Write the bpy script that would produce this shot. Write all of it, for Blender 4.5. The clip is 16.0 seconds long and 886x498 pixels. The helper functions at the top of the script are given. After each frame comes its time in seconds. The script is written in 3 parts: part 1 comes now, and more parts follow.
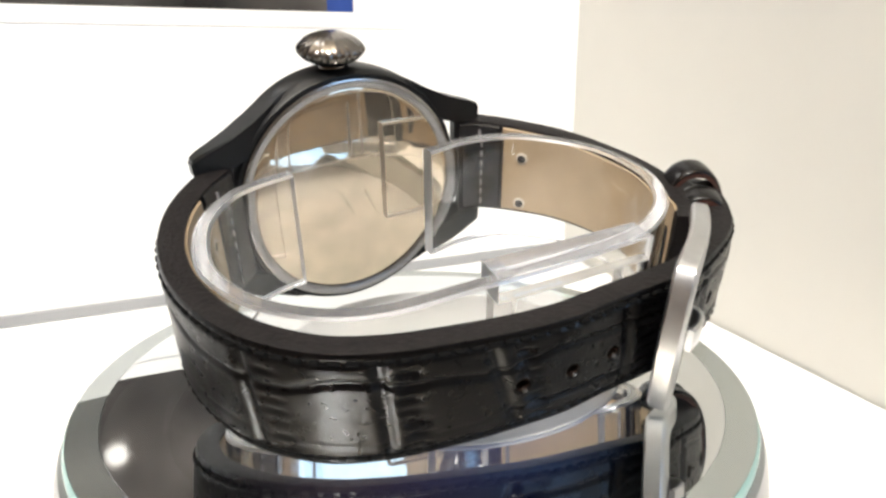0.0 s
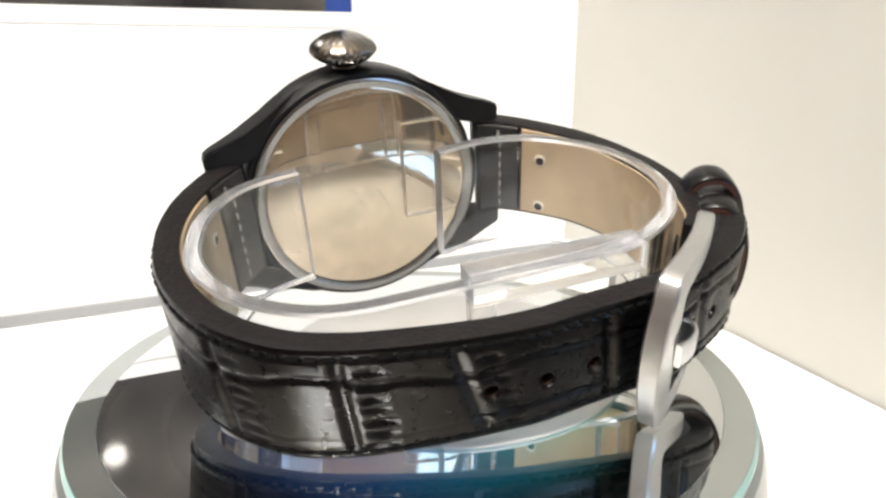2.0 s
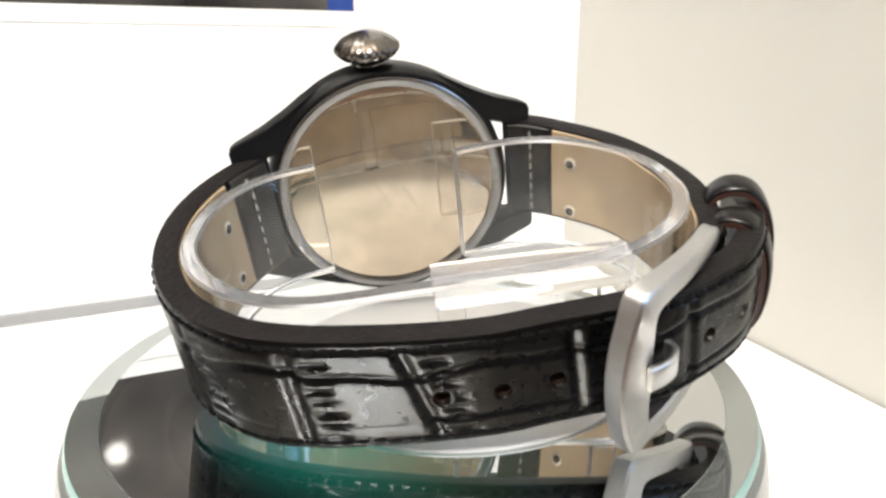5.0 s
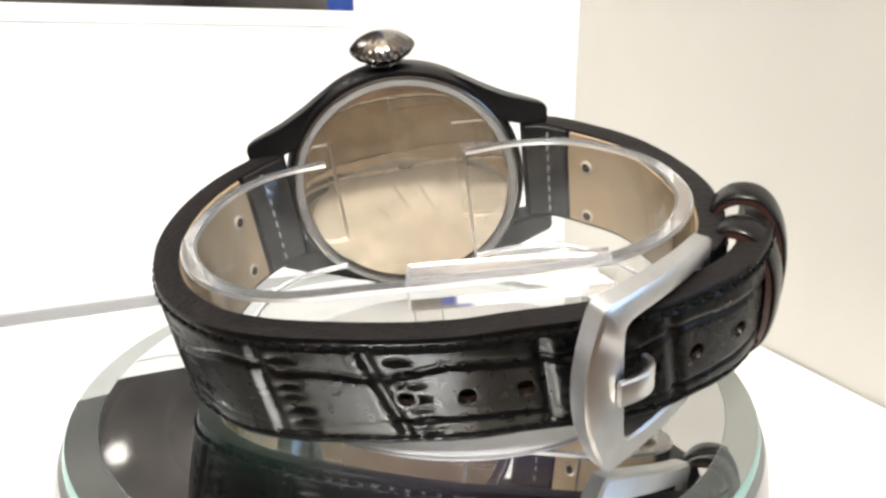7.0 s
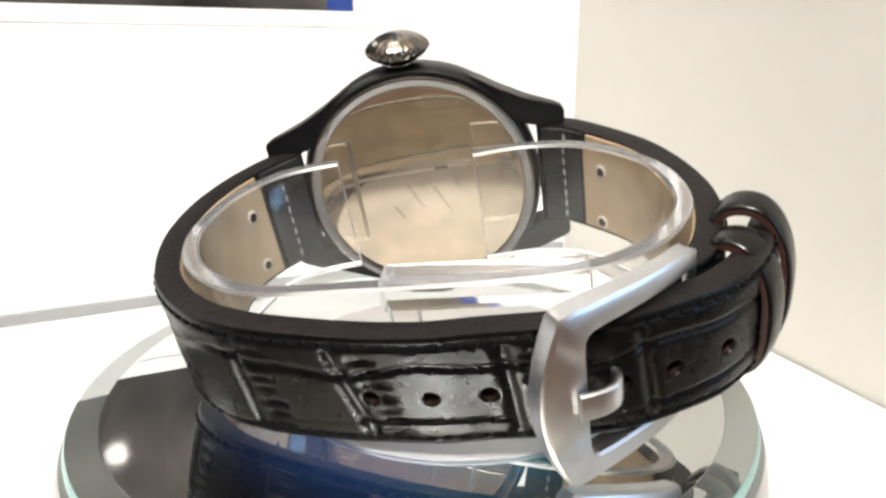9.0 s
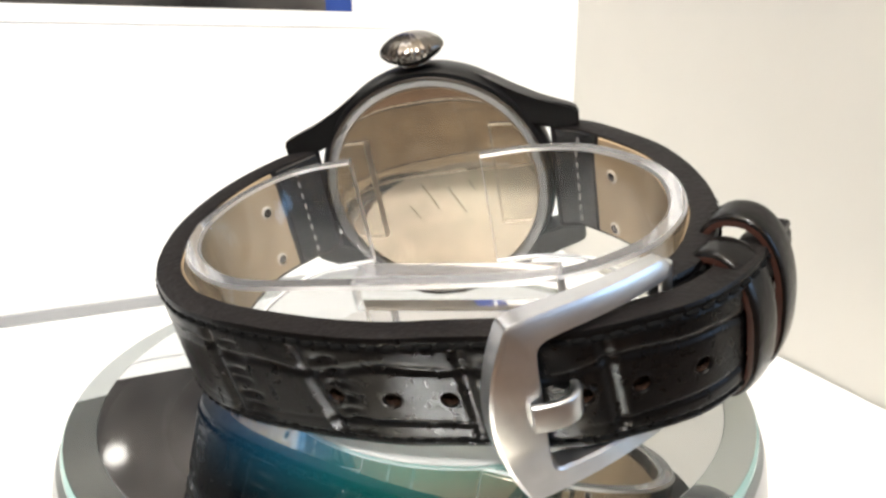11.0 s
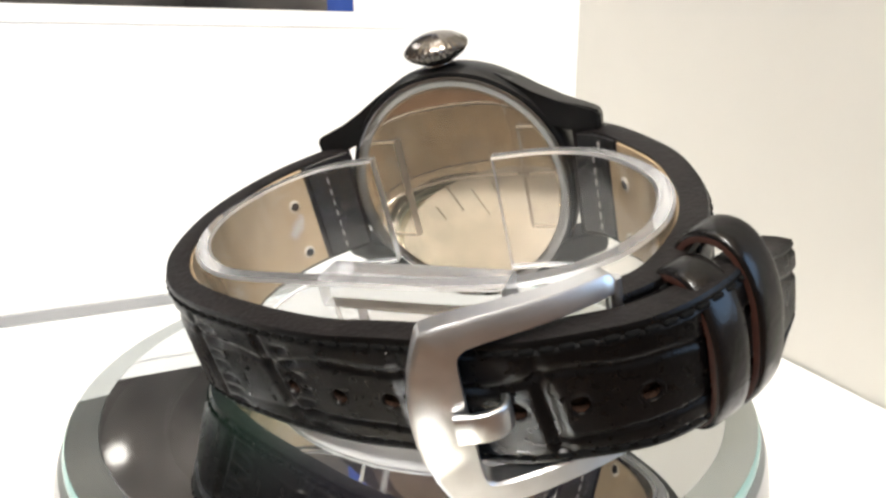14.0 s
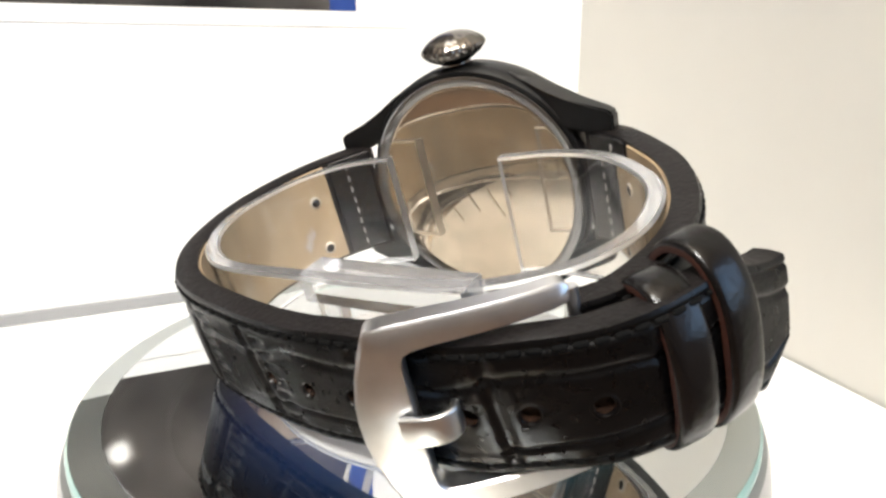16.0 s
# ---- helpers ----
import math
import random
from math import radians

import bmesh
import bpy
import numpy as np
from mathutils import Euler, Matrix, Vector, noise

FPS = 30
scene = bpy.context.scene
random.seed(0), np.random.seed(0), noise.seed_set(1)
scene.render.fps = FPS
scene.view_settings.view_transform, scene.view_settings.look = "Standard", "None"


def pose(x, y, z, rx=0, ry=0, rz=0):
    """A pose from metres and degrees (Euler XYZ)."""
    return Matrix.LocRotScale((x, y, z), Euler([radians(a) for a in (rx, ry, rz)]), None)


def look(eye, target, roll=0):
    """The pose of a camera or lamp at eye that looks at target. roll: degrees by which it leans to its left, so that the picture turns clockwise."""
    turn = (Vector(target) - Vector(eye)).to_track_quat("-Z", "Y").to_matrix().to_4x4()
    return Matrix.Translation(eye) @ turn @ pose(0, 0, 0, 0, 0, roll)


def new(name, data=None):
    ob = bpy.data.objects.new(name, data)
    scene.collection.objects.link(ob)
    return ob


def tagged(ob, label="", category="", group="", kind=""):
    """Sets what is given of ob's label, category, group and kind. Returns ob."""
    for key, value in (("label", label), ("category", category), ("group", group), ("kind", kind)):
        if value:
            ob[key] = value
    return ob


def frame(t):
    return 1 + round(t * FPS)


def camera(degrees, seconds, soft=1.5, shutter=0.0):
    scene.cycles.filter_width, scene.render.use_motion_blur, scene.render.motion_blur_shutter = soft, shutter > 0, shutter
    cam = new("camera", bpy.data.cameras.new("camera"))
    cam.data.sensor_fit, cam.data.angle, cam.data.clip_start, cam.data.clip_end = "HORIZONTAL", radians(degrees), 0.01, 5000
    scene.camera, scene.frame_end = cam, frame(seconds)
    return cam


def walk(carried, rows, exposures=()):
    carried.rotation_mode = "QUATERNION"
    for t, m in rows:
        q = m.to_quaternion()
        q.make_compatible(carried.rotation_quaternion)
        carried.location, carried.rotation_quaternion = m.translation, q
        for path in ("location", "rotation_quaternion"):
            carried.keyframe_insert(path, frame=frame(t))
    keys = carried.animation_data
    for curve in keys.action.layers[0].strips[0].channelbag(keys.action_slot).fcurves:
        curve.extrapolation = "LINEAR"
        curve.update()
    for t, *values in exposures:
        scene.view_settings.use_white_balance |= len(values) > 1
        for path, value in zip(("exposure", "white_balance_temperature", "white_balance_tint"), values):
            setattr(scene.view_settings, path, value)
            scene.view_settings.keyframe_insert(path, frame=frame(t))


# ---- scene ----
U = 0.0005                      # plan unit: half a millimetre
TOP = 96.2                      # camera height above the mirror, in plan units
TILT = radians(15.0)            # lean of the watch and its holder
CA, SA = math.cos(TILT), math.sin(TILT)

# ---- camera ----
cam = camera(67.34, 16.0, soft=2.8)
SWAY = ((0, 0.3, 1.6), (0.5, 0.3, 0.8), (1, -2.6, 0.5), (2, -2.2, 1.5), (3, -1.6, 0.9), (3.5, 1, -1), (4, 1, -0.7),
        (6.5, 1, 0), (7.5, 0.5, -1.8), (8, 2, -2), (8.5, 1, -0.7), (9, 0.3, 0), (11.5, -2, 0.6), (12.5, -2.2, -0.3),
        (13, -3.2, 0.6), (13.5, -1.3, 0.8), (14, 0.8, 0.7), (14.5, 1, 0), (15, 2.8, -1.2), (15.5, 4.2, -0.6), (16, 4.8, -0.1))
walk(cam, [(t, pose(8.7 * U, -200 * U, TOP * U, 90 - 15.93 + 0.0487 * b, 0, 0.0487 * a) @ pose(0, 0, 0, 0, 0, -0.22))
           for t, a, b in SWAY])

# ---- light ----
scene.view_settings.exposure = 0.0
world = bpy.data.worlds.new("room_world")
scene.world = world
world.use_nodes = True
wn = world.node_tree
sky = wn.nodes.new("ShaderNodeTexSky")
sky.sky_type, sky.sun_disc, sky.sun_elevation, sky.sun_rotation = "NISHITA", False, radians(40), radians(100)
wn.links.new(sky.outputs[0], wn.nodes["Background"].inputs[0])
wn.nodes["Background"].inputs[1].default_value = 0.1


def area(name, eye, target, sx, sy, watts, colour):
    d = bpy.data.lights.new(name, "AREA")
    d.shape, d.size, d.size_y, d.energy, d.color = "RECTANGLE", sx, sy, watts, colour
    ob = new(name, d)
    ob.matrix_world = look(eye, target)
    return ob


area("window_light", (1.08, -0.55, 0.40), (0, -0.25, 0.1), 0.8, 0.62, 6, (0.36, 0.62, 1.0))


def globe(name, eye, watts, colour, radius):
    d = bpy.data.lights.new(name, "POINT")
    d.energy, d.color, d.shadow_soft_size = watts, colour, radius
    new(name, d).location = eye


# unseen point lamp without a fixture, added behind the camera to light table and ceiling
globe("unseen_room_light", (-0.25, -0.95, 1.20), 118, (0.985, 0.985, 0.975), 0.14)
# weak unseen fill, added overhead for the strap's front lining
globe("unseen_room_light", (-0.35, 0.02, 1.20), 7, (0.985, 0.985, 0.975), 0.14)


# ---- materials ----
def material(name, colour, rough=0.5, metal=0.0, vary=0.0, scale=300.0, bump=0.0, bump_scale=2000.0, trans=0.0, ior=1.5,
             coat=0.0, emit=None, glow=0.0, dark=None, rough_vary=0.0, spec=0.5, depth=0.0002):
    m = bpy.data.materials.new(name)
    m.use_nodes = True
    nt = m.node_tree
    p = nt.nodes["Principled BSDF"]
    p.inputs["Base Color"].default_value = (*colour, 1)
    p.inputs["Roughness"].default_value = rough
    p.inputs["Metallic"].default_value = metal
    p.inputs["Transmission Weight"].default_value = trans
    p.inputs["IOR"].default_value = ior
    p.inputs["Coat Weight"].default_value = coat
    p.inputs["Specular IOR Level"].default_value = spec
    co = nt.nodes.new("ShaderNodeTexCoord")
    if vary:
        a = nt.nodes.new("ShaderNodeTexNoise")
        a.inputs["Scale"].default_value, a.inputs["Detail"].default_value = scale, 6
        nt.links.new(co.outputs["Object"], a.inputs["Vector"])
        r = nt.nodes.new("ShaderNodeValToRGB")
        r.color_ramp.elements[0].position, r.color_ramp.elements[1].position = 0.3, 0.7
        r.color_ramp.elements[0].color = (*(dark or [c * (1 - vary) for c in colour]), 1)
        r.color_ramp.elements[1].color = (*colour, 1)
        nt.links.new(a.outputs["Fac"], r.inputs["Fac"])
        nt.links.new(r.outputs["Color"], p.inputs["Base Color"])
        if rough_vary:
            mr = nt.nodes.new("ShaderNodeMapRange")
            mr.inputs["To Min"].default_value, mr.inputs["To Max"].default_value = rough - rough_vary, rough + rough_vary
            b2 = nt.nodes.new("ShaderNodeTexNoise")
            b2.inputs["Scale"].default_value, b2.inputs["Detail"].default_value = scale * 2.7, 4
            nt.links.new(co.outputs["Object"], b2.inputs["Vector"])
            nt.links.new(b2.outputs["Fac"], mr.inputs["Value"])
            nt.links.new(mr.outputs[0], p.inputs["Roughness"])
    if bump:
        b = nt.nodes.new("ShaderNodeTexNoise")
        b.inputs["Scale"].default_value, b.inputs["Detail"].default_value = bump_scale, 5
        nt.links.new(co.outputs["Object"], b.inputs["Vector"])
        n = nt.nodes.new("ShaderNodeBump")
        n.inputs["Strength"].default_value, n.inputs["Distance"].default_value = bump, depth
        nt.links.new(b.outputs["Fac"], n.inputs["Height"])
        nt.links.new(n.outputs["Normal"], p.inputs["Normal"])
    if emit:
        p.inputs["Emission Color"].default_value = (*emit, 1)
        p.inputs["Emission Strength"].default_value = glow
    return m


LEATHER = material("black_leather", (0.0022, 0.0020, 0.0022), 0.29, vary=0.5, scale=250, bump=0.5, bump_scale=3000, rough_vary=0.08, spec=0.21, depth=0.0001)
LOOPLEATHER = material("glossy_black_leather", (0.0040, 0.0032, 0.0033), 0.24, vary=0.5, scale=250, bump=0.55, bump_scale=700, rough_vary=0.08, spec=0.34, depth=0.00016)
EDGE = material("strap_edge_paint", (0.0095, 0.0073, 0.0072), 0.52, vary=0.55, scale=500, bump=0.8, bump_scale=1500, spec=0.22, rough_vary=0.1)
HOLE = material("hole_shade", (0.022, 0.012, 0.008), 0.25)
LINING = material("tan_lining", (0.375, 0.272, 0.165), 0.42, vary=0.22, scale=160, bump=0.5, bump_scale=3000)
EYELET = material("pale_eyelet", (0.52, 0.45, 0.36), 0.35, vary=0.3, scale=600)
BLACKLINING = material("black_lining", (0.011, 0.010, 0.011), 0.27, vary=0.4, scale=300, bump=0.4, bump_scale=3000)
THREAD = material("black_thread", (0.004, 0.004, 0.004), 0.9, spec=0.1)
PALETHREAD = material("grey_thread", (0.28, 0.26, 0.25), 0.8)
BROWNEDGE = material("red_brown_edge", (0.050, 0.016, 0.010), 0.5, vary=0.4, scale=500)
CASE = material("black_plated_steel", (0.0035, 0.0035, 0.0038), 0.4, vary=0.3, scale=200, spec=0.36)
BEZEL = material("polished_steel_ring", (0.33, 0.325, 0.325), 0.2, metal=1.0)
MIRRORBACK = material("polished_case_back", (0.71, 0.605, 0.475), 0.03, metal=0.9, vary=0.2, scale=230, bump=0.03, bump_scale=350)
ENGRAVE = material("etched_bronze", (0.64, 0.55, 0.43), 0.2, metal=0.9, vary=0.3, scale=900)
CROWN = material("dark_polished_steel", (0.24, 0.22, 0.20), 0.2, metal=1.0, vary=0.3, scale=500)
STEEL = material("brushed_steel", (0.66, 0.665, 0.675), 0.33, metal=1.0, vary=0.12, scale=350, bump=0.12, bump_scale=3500)


def clear(name, tint, rough):
    """Clear plastic that bends and mirrors light; fine scuffs on its faces."""
    return material(name, tint, rough, trans=1.0, ior=1.46, bump=0.05, bump_scale=260)


def half_mirror(name, colour, under, share, see_through=False):
    """Coated glass: a share is mirrored; the rest is what lies under the coat, or passes through."""
    m = bpy.data.materials.new(name)
    m.use_nodes = True
    nt = m.node_tree
    nt.nodes.remove(nt.nodes["Principled BSDF"])
    g, x = nt.nodes.new("ShaderNodeBsdfGlossy"), nt.nodes.new("ShaderNodeMixShader")
    u = nt.nodes.new("ShaderNodeBsdfTransparent" if see_through else "ShaderNodeBsdfDiffuse")
    g.inputs["Color"].default_value, g.inputs["Roughness"].default_value = (*colour, 1), 0.0
    u.inputs["Color"].default_value = (*under, 1)
    x.inputs[0].default_value = share
    nt.links.new(u.outputs[0], x.inputs[1])
    nt.links.new(g.outputs[0], x.inputs[2])
    nt.links.new(x.outputs[0], nt.nodes["Material Output"].inputs[0])
    return m


def led_cycle_glow():
    """A slowly turning wheel standing in for colour-changing LED light: hue by angle, fading outwards."""
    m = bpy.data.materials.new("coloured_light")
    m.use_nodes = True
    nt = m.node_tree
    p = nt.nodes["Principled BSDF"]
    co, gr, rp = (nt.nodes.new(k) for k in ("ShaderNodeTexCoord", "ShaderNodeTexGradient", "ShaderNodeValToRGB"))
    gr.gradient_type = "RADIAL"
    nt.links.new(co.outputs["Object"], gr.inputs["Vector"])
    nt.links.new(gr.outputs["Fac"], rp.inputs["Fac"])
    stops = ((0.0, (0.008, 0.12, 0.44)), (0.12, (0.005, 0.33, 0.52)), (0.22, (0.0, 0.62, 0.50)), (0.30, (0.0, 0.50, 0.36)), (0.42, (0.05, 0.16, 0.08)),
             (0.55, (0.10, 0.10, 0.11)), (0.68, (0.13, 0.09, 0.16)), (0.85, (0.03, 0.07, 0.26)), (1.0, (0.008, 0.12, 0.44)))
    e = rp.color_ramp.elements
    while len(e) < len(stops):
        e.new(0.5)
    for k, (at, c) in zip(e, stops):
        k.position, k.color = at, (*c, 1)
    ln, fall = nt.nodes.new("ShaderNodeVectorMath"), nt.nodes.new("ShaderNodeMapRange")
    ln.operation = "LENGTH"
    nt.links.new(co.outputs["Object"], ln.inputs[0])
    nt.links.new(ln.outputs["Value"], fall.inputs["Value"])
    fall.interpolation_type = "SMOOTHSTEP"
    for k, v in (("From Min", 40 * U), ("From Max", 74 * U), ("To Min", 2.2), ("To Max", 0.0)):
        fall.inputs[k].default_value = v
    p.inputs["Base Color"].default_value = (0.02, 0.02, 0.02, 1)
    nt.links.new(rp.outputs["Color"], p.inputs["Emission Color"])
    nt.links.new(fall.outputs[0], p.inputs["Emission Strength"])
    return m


ACRYLIC = clear("clear_acrylic", (0.985, 0.985, 0.98), 0.02)
SAWNTOP = material("dull_acrylic_top", (0.84, 0.825, 0.825), 0.22, trans=0.86, ior=1.42, bump=0.2, bump_scale=500)
CUTEDGE = material("sawn_acrylic_edge", (0.90, 0.90, 0.895), 0.30, trans=0.85, ior=1.42, bump=0.3, bump_scale=600)
FROSTED = material("frosted_white_acrylic", (0.66, 0.655, 0.64), 0.42, vary=0.08, scale=120, bump=0.1, bump_scale=300, spec=0.3)
FROSTED.node_tree.nodes["Principled BSDF"].inputs["Alpha"].default_value = 0.64
MIRROR = half_mirror("mirror_glass", (0.90, 0.92, 0.92), (1, 1, 1), 0.88, True)
WHEEL = led_cycle_glow()
GLASS = half_mirror("bevelled_mirror_rim", (0.86, 0.90, 0.88), (0.13, 0.14, 0.135), 0.5)
# steady teal emission stands in for changing LED light carried by the glass
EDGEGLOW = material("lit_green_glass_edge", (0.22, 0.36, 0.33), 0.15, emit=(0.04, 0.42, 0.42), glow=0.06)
PLASTIC = material("silver_grey_plastic", (0.15, 0.158, 0.155), 0.28, vary=0.08, scale=60, coat=0.3)
WHITE = material("white_laminate", (0.86, 0.86, 0.86), 0.45, vary=0.03, scale=25)
PANEL = material("white_wall_paint", (0.84, 0.85, 0.86), 0.6, vary=0.03, scale=18, bump=0.1, bump_scale=400)
BEIGE = material("beige_wall_paint", (0.54, 0.527, 0.485), 0.7, vary=0.05, scale=14, bump=0.15, bump_scale=350)
GREY = material("strip_grey", (0.30, 0.31, 0.32), 0.6, vary=0.1, scale=40)
PRINT = material("dark_print", (0.12, 0.112, 0.108), 0.06, vary=0.9, scale=22, coat=0.3, dark=(0.016, 0.016, 0.017))
BLUE = material("blue_print", (0.03, 0.08, 0.36), 0.2, vary=0.4, scale=40)
FRAMEWHITE = material("white_frame_lacquer", (0.88, 0.88, 0.88), 0.3, vary=0.02, scale=30)
# unseen room walls: colour darkened so that reflections come out dark and brown
DARKROOM = material("darkened_room_wall", (0.25, 0.212, 0.178), 0.8, vary=0.15, scale=2)
CEIL = material("ceiling_paint", (0.82, 0.70, 0.54), 0.8, vary=0.08, scale=2)
FLOORWOOD = material("brown_floor", (0.20, 0.12, 0.07), 0.5, vary=0.4, scale=6)
LAMPGLOW = material("lamp_glow", (1, 1, 1), 0.4, emit=(1.0, 0.94, 0.85), glow=30)


# ---- mesh helpers ----
def w(x, y, z):
    """A point of the leaning watch plan as a point of the turntable, in metres."""
    z += 0.04 * y - 0.04 * x
    return Vector((x * U, (y * CA - z * SA) * U, (y * SA + z * CA + TOP) * U))


def part(name, bm, mat, parent=None, label="", smooth=True):
    me = bpy.data.meshes.new(name)
    bmesh.ops.recalc_face_normals(bm, faces=bm.faces)
    bm.to_mesh(me)
    bm.free()
    for m in (mat if isinstance(mat, (list, tuple)) else [mat]):
        me.materials.append(m)
    if smooth:
        me.shade_smooth()
        me.set_sharp_from_angle(angle=radians(38))
    ob = new(name, me)
    ob.parent = parent
    if label:
        ob["label"] = label
    return ob


def thing(name, label, category, group="", kind=""):
    return tagged(new(name), label, category, group, kind)


def box(bm, lo, hi, f=None, bevel=0.0):
    """A box between two corners; f maps its points."""
    vs = [bm.verts.new(Vector((x, y, z))) for x in (lo[0], hi[0]) for y in (lo[1], hi[1]) for z in (lo[2], hi[2])]
    fs = [bm.faces.new([vs[i] for i in q]) for q in ((0, 1, 3, 2), (4, 6, 7, 5), (0, 4, 5, 1), (2, 3, 7, 6), (0, 2, 6, 4), (1, 5, 7, 3))]
    if bevel:
        es = list({e for fc in fs for e in fc.edges})
        bmesh.ops.bevel(bm, geom=es, offset=bevel, segments=2, affect="EDGES", profile=0.5)
        vs = list({v for fc in bm.faces for v in fc.verts}) if f else vs
    if f:
        for v in (bm.verts if bevel else vs):
            v.co = f(*v.co)
    return bm


def spline(pts, step):
    """A smooth curve through the points of a plan, sampled at even steps."""
    P = [Vector(p) for p in pts]
    P = [2 * P[0] - P[1]] + P + [2 * P[-1] - P[-2]]
    dense = []
    for i in range(1, len(P) - 2):
        for k in range(24):
            t = k / 24
            a, b, c, d = P[i - 1], P[i], P[i + 1], P[i + 2]
            dense.append(0.5 * (2 * b + (c - a) * t + (2 * a - 5 * b + 4 * c - d) * t * t + (3 * b - a - 3 * c + d) * t ** 3))
    dense.append(P[-2])
    for _ in range(3):
        dense = [dense[0]] + [(dense[i - 1] + 2 * dense[i] + dense[i + 1]) / 4 for i in range(1, len(dense) - 1)] + [dense[-1]]
    s = [0.0]
    for a, b in zip(dense, dense[1:]):
        s.append(s[-1] + (b - a).length)
    n = max(2, int(s[-1] / step))
    arr = np.array([list(p) for p in dense])
    at = np.linspace(0, s[-1], n + 1)
    out = np.stack([np.interp(at, s, arr[:, k]) for k in range(arr.shape[1])], 1)
    return [Vector(p) for p in out], at


def normals(pts, side):
    """Plan normals of a curve."""
    out = []
    for i in range(len(pts)):
        t = (pts[min(i + 1, len(pts) - 1)] - pts[max(i - 1, 0)]).normalized()
        out.append(Vector((t.y, -t.x)) * side)
    return out


def sweep(bm, centre, frames, section, closed=True, caps=True):
    """A section carried along 3D points; frames give its two axes."""
    rings = []
    for p, (a, b) in zip(centre, frames):
        rings.append([bm.verts.new(p + a * u + b * v) for u, v in section])
    n = len(section)
    for r0, r1 in zip(rings, rings[1:]):
        for i in range(n if closed else n - 1):
            bm.faces.new((r0[i], r0[(i + 1) % n], r1[(i + 1) % n], r1[i]))
    if caps:
        bm.faces.new(rings[0][::-1])
        bm.faces.new(rings[-1])
    return rings


def lathe(bm, profile, f, n=64, flute=None):
    """A profile of (radius, height) turned round; f(x, y, h) gives the point."""
    rings = []
    for k, (r, h) in enumerate(profile):
        if r < 1e-6:
            rings.append([bm.verts.new(f(0, 0, h))])
            continue
        ring = []
        for i in range(n):
            a = 2 * math.pi * i / n
            rr = r * (flute(a, k) if flute else 1)
            ring.append(bm.verts.new(f(rr * math.cos(a), rr * math.sin(a), h)))
        rings.append(ring)
    for r0, r1 in zip(rings, rings[1:]):
        for i in range(n):
            j = (i + 1) % n
            if len(r0) == 1:
                bm.faces.new((r0[0], r1[i], r1[j]))
            elif len(r1) == 1:
                bm.faces.new((r0[i], r0[j], r1[0]))
            else:
                bm.faces.new((r0[i], r0[j], r1[j], r1[i]))
    return rings


def rounded(wd, ht, r, n=3):
    """A rounded rectangle as a section."""
    out = []
    for cx, cy, a0 in ((wd / 2 - r, ht / 2 - r, 0), (-wd / 2 + r, ht / 2 - r, 90), (-wd / 2 + r, -ht / 2 + r, 180), (wd / 2 - r, -ht / 2 + r, 270)):
        for k in range(n + 1):
            a = radians(a0 + 90 * k / n)
            out.append((cx + r * math.cos(a), cy + r * math.sin(a)))
    return out


# ---- setting: table corner and room ----
TABLE_Z = -77.4 * U             # the table top under the turntable
CORNER = Vector((127.5 * U, 411.5 * U))
ALONG = Vector((0.910, 0.4146)).normalized()
OUT = Vector((-ALONG.y, ALONG.x))
RIGHT = Vector((0.337, -0.9415)).normalized()
ROUT = Vector((-RIGHT.y, RIGHT.x))


def on_left(a, d, z):
    p = CORNER + ALONG * a + OUT * d
    return Vector((p.x, p.y, z))


def on_right(a, d, z):
    p = CORNER + RIGHT * a + ROUT * d
    return Vector((p.x, p.y, z))


